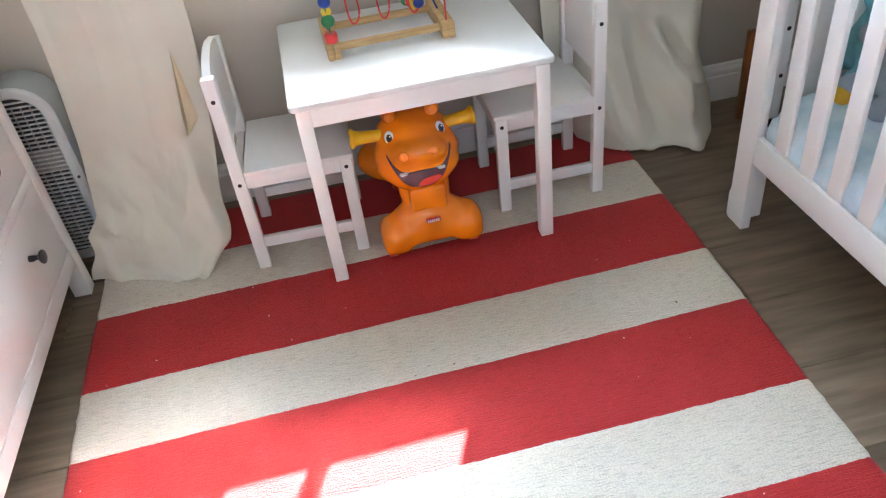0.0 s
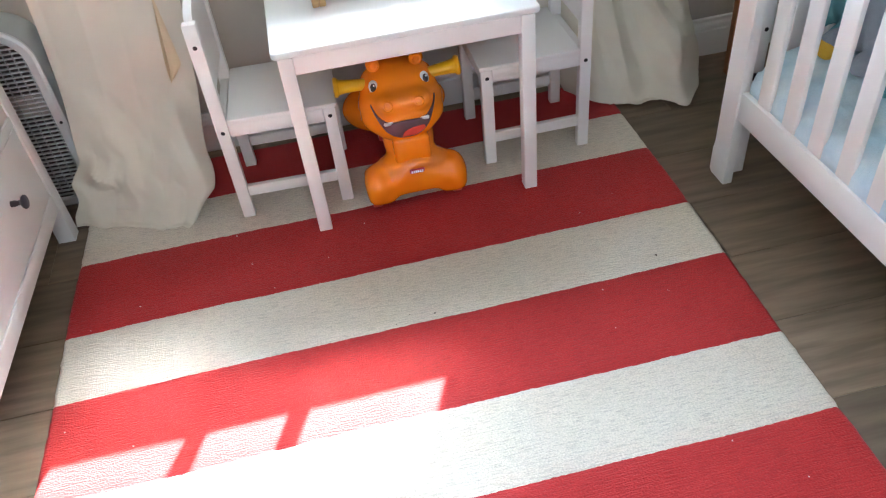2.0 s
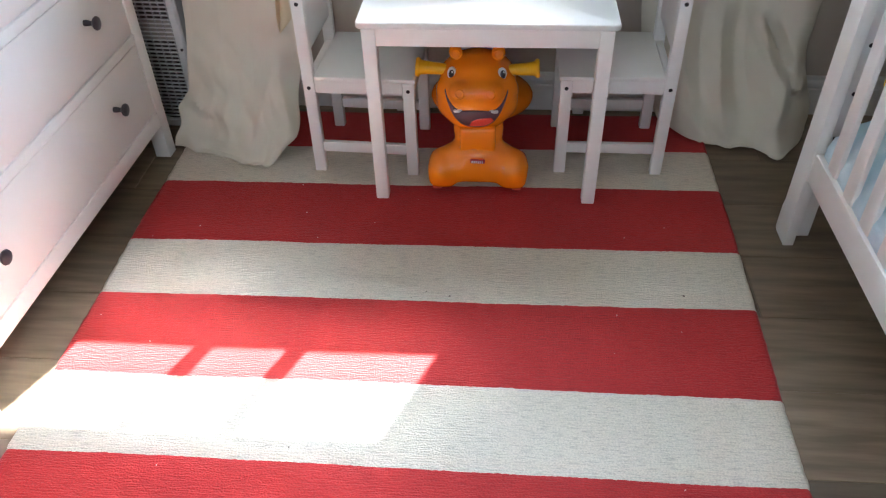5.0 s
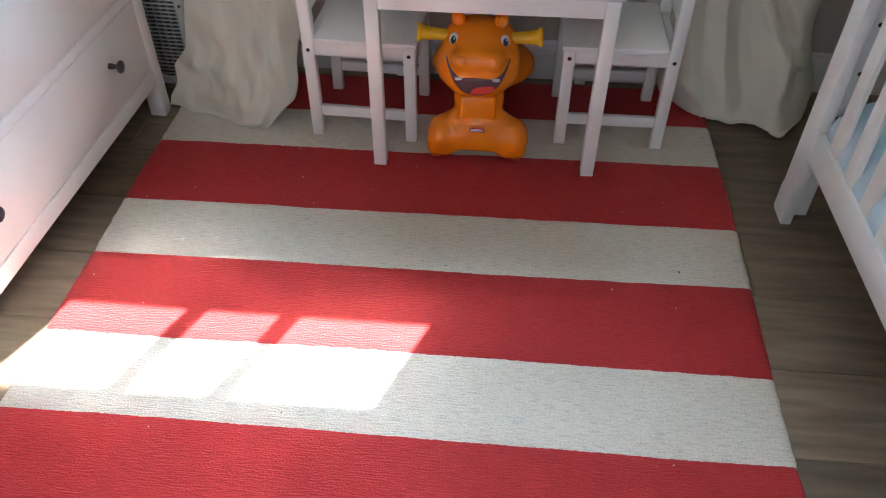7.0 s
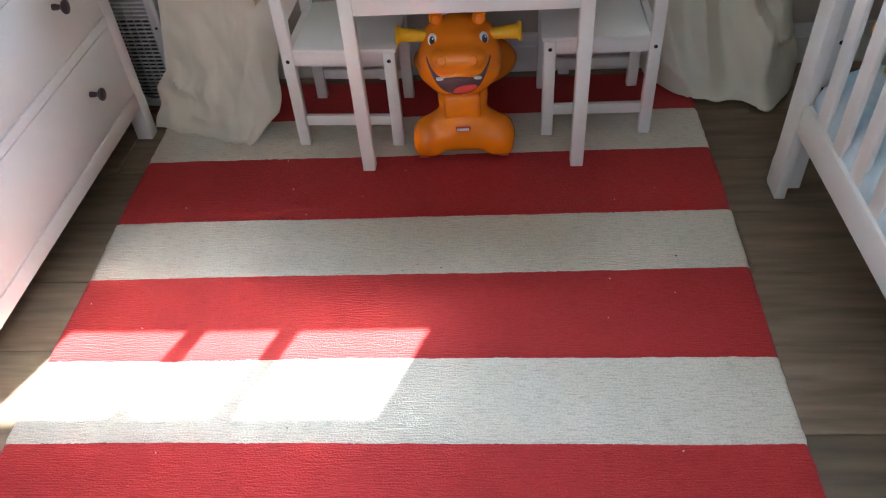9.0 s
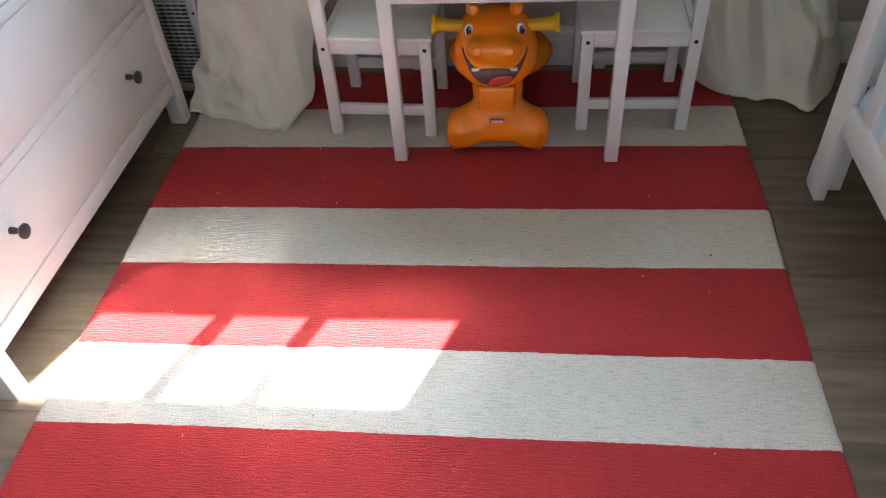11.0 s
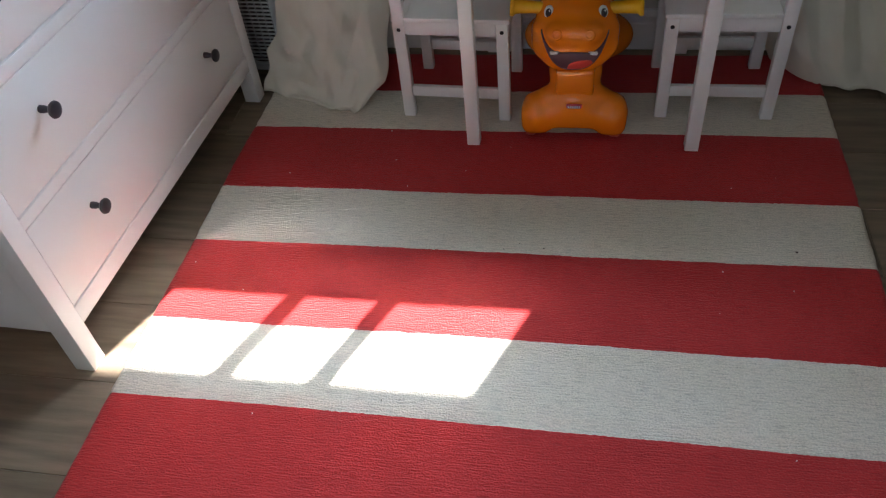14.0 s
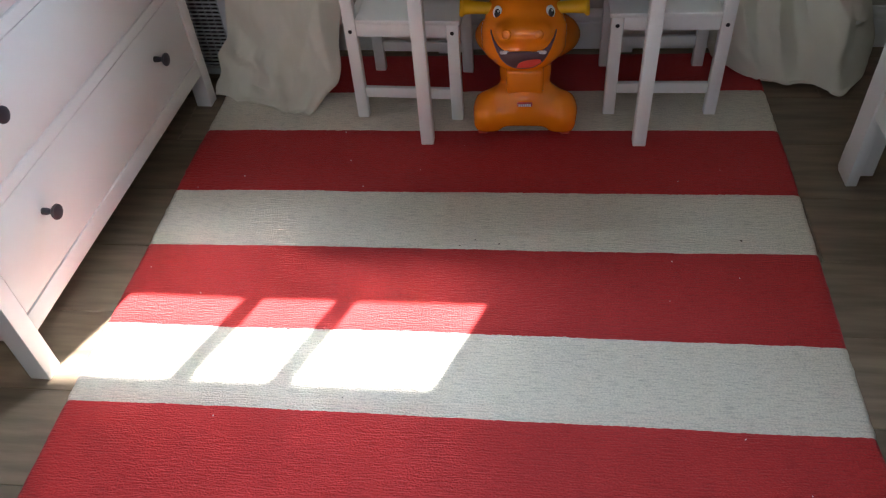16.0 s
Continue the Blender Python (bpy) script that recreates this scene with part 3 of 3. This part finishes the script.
# ---- chest of drawers: its front looks along +x; origin at the far front corner on the floor ----
def dresser():
    L, D, H = 1.012, 0.50, 0.90
    d = thing("chest_of_drawers", "white three-drawer chest with dark round knobs", "chest of drawers", (-0.786, 0.167, 0), -1.9)
    st = 0.042
    for y0 in (-st, -L):
        for x0 in (-0.045, -D):
            part("leg", box(x0, x0 + 0.045, y0, y0 + st, 0, H - 0.03, 0.002), M_WHITE, d)
    for y0 in (-0.03, -L + 0.008):
        part("side_panel", box(-D + 0.045, -0.045, y0, y0 + 0.02, 0.112, H - 0.03), M_WHITE, d)
    part("top", box(-D - 0.005, 0.018, -L - 0.02, 0.02, H - 0.03, H, 0.006), M_WHITE, d)
    part("back_panel", box(-D + 0.004, -D + 0.012, -L + st, -st, 0.11, H - 0.03), M_WHITE, d)
    part("bottom_panel", box(-D + 0.03, -0.03, -L + st, -st, 0.125, 0.140), M_WHITE, d)
    rails = [(0.108, 0.153), (0.362, 0.387), (0.588, 0.614), (0.838, 0.869)]
    for z0, z1 in rails:
        part("rail", box(-0.03, -0.001, -L + st, -st, z0, z1, 0.0015), M_WHITE, d)
    for z0, z1, zk in ((0.153, 0.362, 0.274), (0.387, 0.588, 0.505), (0.614, 0.838, 0.728)):
        g = 0.0032
        dr = part("drawer", box(-0.022, -0.003, -L + st + g, -st - g, z0 + g, z1 - g, 0.0008), M_WHITE, d)
        part("drawer_box", box(-D + 0.06, -0.0225, -L + st + 0.02, -st - 0.02, z0 + 0.03, z1 - 0.03), M_GAP, dr)
        for y in (-0.235, -0.801):
            prof = [(0.0075, -0.006), (0.0072, 0.004), (0.0056, 0.010), (0.0055, 0.014), (0.009, 0.018), (0.0145, 0.021), (0.0165, 0.0245), (0.0155, 0.028), (0.010, 0.0305), (0.003, 0.0312)]
            part("knob", lathe(prof, pose(0.002, y, zk, 0, 90, 0), 28), M_KNOB, dr, "dark round turned knob")
    return d


dresser()


# ---- tall box fan between the chest and the curtain ----
def fan():
    f = thing("floor_fan", "light grey plastic floor fan with a slatted grille", "fan", (-0.828, 0.297, 0), -3)
    w, h, r = 0.095, 0.525, 0.093

    def ring(inset, y):
        pts = []
        for cxx, cz, a0 in ((w - r, h - r, 0), (-(w - r), h - r, 90), (-(w - r), r, 180), (w - r, r, 270)):
            for k in range(13):
                a = radians(a0 + 90 * k / 12)
                pts.append((cxx + (r - inset) * math.cos(a), y, cz + (r - inset) * math.sin(a)))
        return pts

    def loft(rings, caps=()):
        bm = bmesh.new()
        v = [[bm.verts.new(p) for p in q] for q in rings]
        n = len(v[0])
        for a, b in zip(v, v[1:]):
            for k in range(n):
                bm.faces.new((a[k], a[(k + 1) % n], b[(k + 1) % n], b[k]))
        for c in caps:
            bm.faces.new(v[c])
        return bm

    part("shell", loft([ring(0.006, 0.012), ring(0.0, 0.03), ring(0.0, 0.115), ring(0.012, 0.135), ring(0.03, 0.143)], (0, -1)), M_FANBODY, f, "grey rear shell")
    part("front_rim", loft([ring(0.0275, 0.011), ring(0.0265, 0.001), ring(0.023, -0.003), ring(0.006, -0.003), ring(0.0, 0.003), ring(0.001, 0.0115)]), M_FAN, f)
    # thin black sheet stands in for the shade within the fan
    part("inside", loft([ring(0.024, 0.0075), ring(0.024, 0.009)], (0, -1)), M_INSHADE, f, "black sheet for the shade behind the grille")
    n = 38
    for k in range(1, n):
        z = 0.026 + (h - 0.052) * k / n
        dz = min(z, h - z)
        half = w - 0.022 if dz > r else (w - r) + math.sqrt(max((r - 0.022) ** 2 - (r - dz) ** 2, 1e-6))
        part("slat", box(-half, half, 0.0, 0.006, z - 0.0014, z + 0.0014), M_FAN, f)
    for k in range(-3, 4):
        x = k * 0.022
        part("grille_rib", box(x - 0.001, x + 0.001, 0.0, 0.0045, 0.05, h - 0.05), M_FANBODY, f)
    part("centre_plate", box(-w + 0.03, w - 0.03, 0.0045, 0.0070, 0.285, 0.345, 0.001), material("smoky_plate", (0.30, 0.28, 0.27), 0.4), f, "smoky plain centre plate")
    part("button", lathe([(0.004, 0), (0.004, 0.003), (0.002, 0.004)], pose(w - 0.011, -0.003, 0.262, 90), 14), M_KNOB, f)
    part("foot", box(-w + 0.03, w - 0.03, 0.0, 0.12, 0.0, 0.012, 0.003), M_FANBODY, f)


fan()


# ---- curtains ----
def facets(u, z, seed):
    """Sharp creases: a random height at each knot of a coarse net, flat between."""
    i, j = math.floor(u), math.floor(z)
    p, q = u - i, z - j
    h = lambda a, b: noise.cell((a + 0.5 + 13.7 * seed, b + 0.5, seed))
    if p + q < 1:
        return h(i, j) + p * (h(i + 1, j) - h(i, j)) + q * (h(i, j + 1) - h(i, j))
    return h(i + 1, j + 1) + (1 - p) * (h(i, j + 1) - h(i + 1, j + 1)) + (1 - q) * (h(i + 1, j) - h(i + 1, j + 1))


def curtain(name, label, x_top, x_low, y_mid, folds, depth, seed, hem, slit=None, bell=1.0, creased=1.0, ridges=(), spill=0.0, tuck=0.0, flare=0.0):
    """A hanging cloth with folds that deepen downwards and a hem that lies crumpled on the floor. hem: how far the foot comes forward along the width."""
    c = thing(name, label, "curtain", ((x_low[0] + x_low[1]) / 2, y_mid, 0))
    top, ox = 2.28, (x_low[0] + x_low[1]) / 2

    def f(u, v):
        z = top * (1 - v) ** 1.0
        k = max(0.0, (0.62 - z) / 0.62) ** bell
        x = (x_top[0] + (x_low[0] - x_top[0]) * k) * (1 - u) + (x_top[1] + (x_low[1] - x_top[1]) * k) * u
        ph = u * folds * 2 * math.pi + seed
        y = depth * (math.sin(ph + 0.6 * math.sin(z * 1.7 + seed)) + 0.25 * math.sin(2.3 * ph + 1.1 + z))
        low = max(0.0, 1 - z / 0.30)
        y -= hem(u) * low ** 1.4
        mess = max(0.0, 1 - z / 0.36) ** 0.8
        crumple = creased * mess * (0.062 * facets(u * 3.1 + 0.8 * z, z * 7.0 + 1.3 * u, seed) + 0.018 * facets(u * 9 + z * 4, z * 19, seed + 3)) - 0.04 * mess
        y += crumple
        for ua, za, ub, zb, tall, wide in ridges:
            px, pz, sx, sz = (u - ua) * 0.40, z - za, (ub - ua) * 0.40, zb - za
            s = min(max((px * sx + pz * sz) / (sx * sx + sz * sz), 0.0), 1.0)
            y -= tall * max(0.0, 1 - math.hypot(px - s * sx, pz - s * sz) / wide) * math.sin(math.pi * min(max(0.12 + 0.76 * s, 0), 1))
        if slit and u <= slit[0] and slit[2] < z < slit[1]:
            y -= 0.034 * math.sin(math.pi * ((slit[1] - z) / (slit[1] - slit[2])) ** 1.5) * math.exp((u - slit[0]) / 0.22)
        if spill and z < 0.17:
            x -= spill * (1 - u) ** 1.5 * min(1.0, (0.17 - z) / 0.05) * (1 - 0.45 * math.exp(-((z - 0.075) / 0.03) ** 2))
        x += tuck * u ** 5 * (0.45 * math.exp(-((z - 0.10) / 0.05) ** 2) - 0.9 * max(0.0, 1 - z / 0.08))
        x += flare * u ** 4 * (math.exp(-((z - 0.07) / 0.06) ** 2) - 1.3 * math.exp(-((z - 0.24) / 0.10) ** 2))
        x += 0.018 * low * noise.noise((u * 4, z * 9, seed + 5))
        zz = max(z, 0.0145 + 0.006 * abs(noise.noise((u * 9, seed, 1.0)))) if z < 0.05 else z
        return x - ox, y, zz

    bm = bmesh.new()
    nu, nv = 130, 200
    grid(nu, nv, lambda u, v: f(u, v ** 0.8), bm)
    if slit:
        u0, z0, z1, wide = slit

        def turned(q, t):
            z = z0 - (z0 - z1) * t
            x, y, _ = f(u0 + wide * q * t * min(1.0, (1 - t) / 0.18), 1 - z / top)
            return x, y - 0.005 - 0.006 * math.sin(math.pi * q) * t, z

        # warm light coming through the open slit is put into this sheet's colour
        part("lining", grid(10, 40, turned), M_SLITLIGHT, c, "yellowish lining with the slit's warm light in its colour", smooth=80)
    cloth = part("cloth", bm, M_CLOTH, c, smooth=34)
    so = cloth.modifiers.new("thick", "SOLIDIFY")
    so.thickness = 0.003
    return c


curtain("curtain", "cream cotton curtain with its hem crumpled on the rug", (-0.69, -0.348), (-0.745, -0.428), 0.266, 0.9, 0.012, 0.6, lambda u: 0.065 + 0.115 * u - 0.04 * u ** 8, (0.82, 0.57, 0.33, 0.12), bell=1.3, creased=0.75,
        ridges=((0.82, 0.27, 0.98, 0.10, 0.034, 0.05), (0.80, 0.27, 0.62, 0.04, 0.026, 0.06), (0.02, 0.17, 0.30, 0.11, 0.034, 0.035), (0.40, 0.14, 0.46, 0.06, 0.028, 0.035), (0.15, 0.06, 0.60, 0.05, 0.02, 0.03), (0.35, 0.9, 0.30, 0.2, 0.014, 0.10)), spill=0.04, tuck=0.06)
curtain("curtain", "cream cotton curtain hanging behind the child's chair", (0.55, 1.035), (0.665, 1.085), 0.36, 1.7, 0.028, 2.4, lambda u: 0.13 * math.sin(math.pi * u), bell=3.0, creased=0.65,
        ridges=((0.46, 0.36, 0.40, 0.07, 0.050, 0.045), (0.62, 0.34, 0.60, 0.08, -0.035, 0.045), (0.70, 0.34, 0.86, 0.21, -0.070, 0.028), (0.66, 0.36, 0.80, 0.20, 0.030, 0.030), (0.88, 0.24, 0.72, 0.10, 0.045, 0.040), (0.98, 0.17, 0.86, 0.17, 0.030, 0.030), (0.20, 0.40, 0.26, 0.04, 0.030, 0.045), (0.52, 1.2, 0.47, 0.40, 0.020, 0.09), (0.70, 1.2, 0.74, 0.36, -0.022, 0.07)), tuck=0.01, flare=0.016)
rod = thing("curtain_rod", "white metal curtain rod above the window", "curtain rod", (0.14, 0.31, 2.29))
part("pole", lathe([(0.010, -0.95), (0.010, 0.95)], pose(0, 0, 0, 0, 90), 16), M_TRIM, rod)
for x in (-0.9, 0.9):
    part("bracket", box(x - 0.01, x + 0.01, 0, 0.14, -0.012, 0.012, 0.003), M_TRIM, rod)


# ---- crib ----
def crib():
    c = thing("crib", "white painted wooden crib with upright slats", "crib", (0.884, -0.136, 0), 1.0)
    L, D, H = 1.40, 0.76, 0.95
    for y1 in (0.0, -L + 0.062):
        for x0 in (0.0, D - 0.026):
            prof = [(0, 0), (-0.062, 0), (-0.062, H), (0.0, H), (0.0, 0.092), (0.010, 0.075), (0.010, 0.008)]
            bm = bmesh.new()
            a = [bm.verts.new((x0, y1 + p, z)) for p, z in prof]
            b = [bm.verts.new((x0 + 0.026, y1 + p, z)) for p, z in prof]
            bm.faces.new(a)
            bm.faces.new(b[::-1])
            for k in range(len(a)):
                bm.faces.new((a[k], b[k], b[(k + 1) % len(a)], a[(k + 1) % len(a)]))
            bmesh.ops.bevel(bm, geom=list(bm.edges), offset=0.0025, segments=2, profile=0.5, affect="EDGES")
            part("post", bm, M_CRIB, c)
    for y0 in (-0.048, -L + 0.014):
        for x0 in (0.027, D - 0.061):
            ep = part("end_post", box(x0, x0 + 0.034, y0, y0 + 0.034, 0.02, H - 0.01, 0.003), M_CRIB, c)
            if x0 < 0.1 and y0 > -0.1:
                for z in (0.415, 0.527, 0.64):
                    part("screw", lathe([(0.005, 0), (0.005, 0.001), (0.002, 0.0004)], pose(x0 + 0.02, y0, z, 90), 12), M_SCREW, ep, "dark bolt hole")
                part("latch_bracket", box(x0 + 0.008, x0 + 0.022, y0 - 0.006, y0 - 0.0005, 0.288, 0.308, 0.001), M_SCREW, ep, "dark metal mattress bracket")
        part("end_rail", box(0.075, D - 0.075, y0 + 0.004, y0 + 0.030, 0.20, 0.29, 0.004), M_CRIB, c)
        part("end_rail", box(0.075, D - 0.075, y0 + 0.004, y0 + 0.030, H - 0.07, H - 0.01, 0.004), M_CRIB, c)
        for k in range(6):
            x = 0.12 + k * 0.094
            part("slat", box(x, x + 0.05, y0 + 0.010, y0 + 0.024, 0.29, H - 0.07, 0.004), M_CRIB, c)
    for x0 in (0.004, D - 0.028):
        part("lower_rail", box(x0, x0 + 0.024, -L + 0.062, -0.062, 0.196, 0.272, 0.004), M_CRIB, c)
        part("upper_rail", box(x0, x0 + 0.024, -L + 0.062, -0.062, H - 0.065, H, 0.006), M_CRIB, c)
        for k in range(13):
            y = -0.116 - k * 0.0967
            if y - 0.052 < -L + 0.065:
                break
            part("slat", box(x0 + 0.006, x0 + 0.020, y - 0.049, y - 0.003, 0.272, H - 0.065, 0.005), M_CRIB, c)
    return c


crib()
mat_bed = thing("mattress", "crib mattress under a pale blue plush blanket", "mattress", (1.25, -0.83, 0.262))
part("core", box(-0.315, 0.315, -0.60, 0.60, 0, 0.095, 0.03, seg=4), M_CLOTH, mat_bed)
part("support", box(-0.34, 0.34, -0.62, 0.62, -0.02, -0.002), M_CRIB, mat_bed)


def blanket():
    b = thing("blanket", "pale blue plush blanket spread over the crib mattress", "blanket", (1.25, -0.83, 0.362))

    def f(u, v):
        x, y = -0.36 + 0.72 * u, -0.65 + 1.30 * v
        e = max(abs(x) - 0.30, 0) / 0.06
        g = max(abs(y) - 0.58, 0) / 0.07
        z = 0.012 - 0.115 * max(e, g) ** 1.8
        z += 0.022 * noise.noise((x * 8, y * 7, 0.4)) + 0.016 * abs(noise.noise((x * 19, y * 17, 2.4)))
        return min(max(x, -0.346), 0.338), min(max(y, -0.622), 0.622), z

    cl = part("cloth", grid(60, 100, f), M_BLANKET, b, smooth=80)
    so = cl.modifiers.new("thick", "SOLIDIFY")
    so.thickness = 0.008


blanket()


def plush(label, place, mat, patches):
    p = thing("stuffed_toy", label, "stuffed toy", place)
    blend("body", [(0, 0, 0.085, 0.075, 0.08, 0.085), (0, 0, 0.20, 0.062, 0.062, 0.058), (-0.07, -0.05, 0.03, 0.05, 0.035, 0.03), (-0.07, 0.06, 0.03, 0.05, 0.035, 0.03), (-0.03, 0.08, 0.13, 0.03, 0.05, 0.028), (-0.03, -0.08, 0.13, 0.03, 0.05, 0.028)], p, mat, 0.008, 6)
    for x, y, z, rx, ry, rz, m in patches:
        part("patch", ball(x, y, z, rx, ry, rz), m, p, "golden plush patch")
    return p


plush("blue-grey stuffed toy with a golden beak", (1.13, -0.33, 0.372), M_GREYPLUSH, [(-0.062, -0.01, 0.205, 0.022, 0.022, 0.018, M_GOLD), (-0.112, 0.055, 0.020, 0.022, 0.034, 0.020, M_GOLD)])
plush("teal stuffed toy with golden feet", (1.16, -0.20, 0.372), M_TEAL, [(-0.115, 0.08, 0.03, 0.022, 0.032, 0.026, M_GOLD)])
plush("teal stuffed toy with a golden belly", (1.12, -0.52, 0.372), M_TEAL, [(-0.055, 0.0, 0.10, 0.032, 0.055, 0.06, M_GOLD)])

# ---- wooden board at the wall beyond the crib ----
brd = thing("wooden_board", "orange-brown stained wooden board standing by the wall", "board", (1.142, 0.31, 0))
part("panel", box(0.012, 0.05, -0.012, 0.012, 0, 0.285, 0.003), M_OAK, brd)

# ---- lint on the rug ----
bm = bmesh.new()
for k in range(20):
    x, y = random.uniform(-0.72, 0.72), random.uniform(-1.15, 0.1)
    r = random.uniform(0.0007, 0.0014)
    bmesh.ops.create_icosphere(bm, subdivisions=1, radius=1, matrix=Matrix.LocRotScale((x, y, RUG_Z + 0.0018), Euler((0, 0, random.uniform(0, 3))), (r * random.uniform(1, 2.2), r, r * 0.7)))
tagged(part("lint", bm, M_IVORY, None), "tiny pale lint specks on the striped rug", "lint", kind="stuff")

# ---- dark crumbs on the rug ----
bm = bmesh.new()
for x, y, r in ((0.61, -0.405, 0.0024), (0.075, -0.432, 0.0018), (-0.014, -0.44, 0.0014), (0.02, -0.42, 0.0012), (-0.205, -0.862, 0.0014), (0.33, -0.09, 0.0016)):
    bmesh.ops.create_icosphere(bm, subdivisions=1, radius=1, matrix=Matrix.LocRotScale((x, y, RUG_Z + 0.0015), Euler((0, 0, x * 9)), (r * 1.5, r, r * 0.6)))
tagged(part("crumbs", bm, M_BROWNEYE, None), "tiny dark crumbs on the cream stripes", "crumbs", kind="stuff")

# ---- floor planks ----
ROW, LONG = 0.2085, 1.28
plank_mesh = {}


def plank(x0, x1, y0, y1):
    w, d = round(x1 - x0, 4), round(y1 - y0, 4)
    if (w, d) not in plank_mesh:
        bm = box(-w / 2, w / 2, -d / 2, d / 2, -0.006, 0, 0.0012, seg=1)
        me = bpy.data.meshes.new("plank")
        bm.to_mesh(me)
        bm.free()
        me.materials.append(M_PLANK)
        plank_mesh[w, d] = me
    ob = new("plank", plank_mesh[w, d])
    ob.location = ((x0 + x1) / 2, (y0 + y1) / 2, 0)
    ob.parent = floor


y, row = WALL, 0
while y > RY0 + 0.01:
    below = -0.659 + ROW * math.floor((y - 0.02 + 0.659) / ROW)
    y0 = max(RY0, below + 0.0007)
    x = 0.777 - (math.ceil((0.777 - RX0) / LONG) + (row - 4) * 0.37 % 1.0) * LONG
    while x < RX1 - 0.02:
        a, b = max(x, RX0), min(x + LONG - 0.0007, RX1)
        if b - a > 0.03:
            plank(a, b, y0, y)
        x += LONG
    y = below
    row += 1
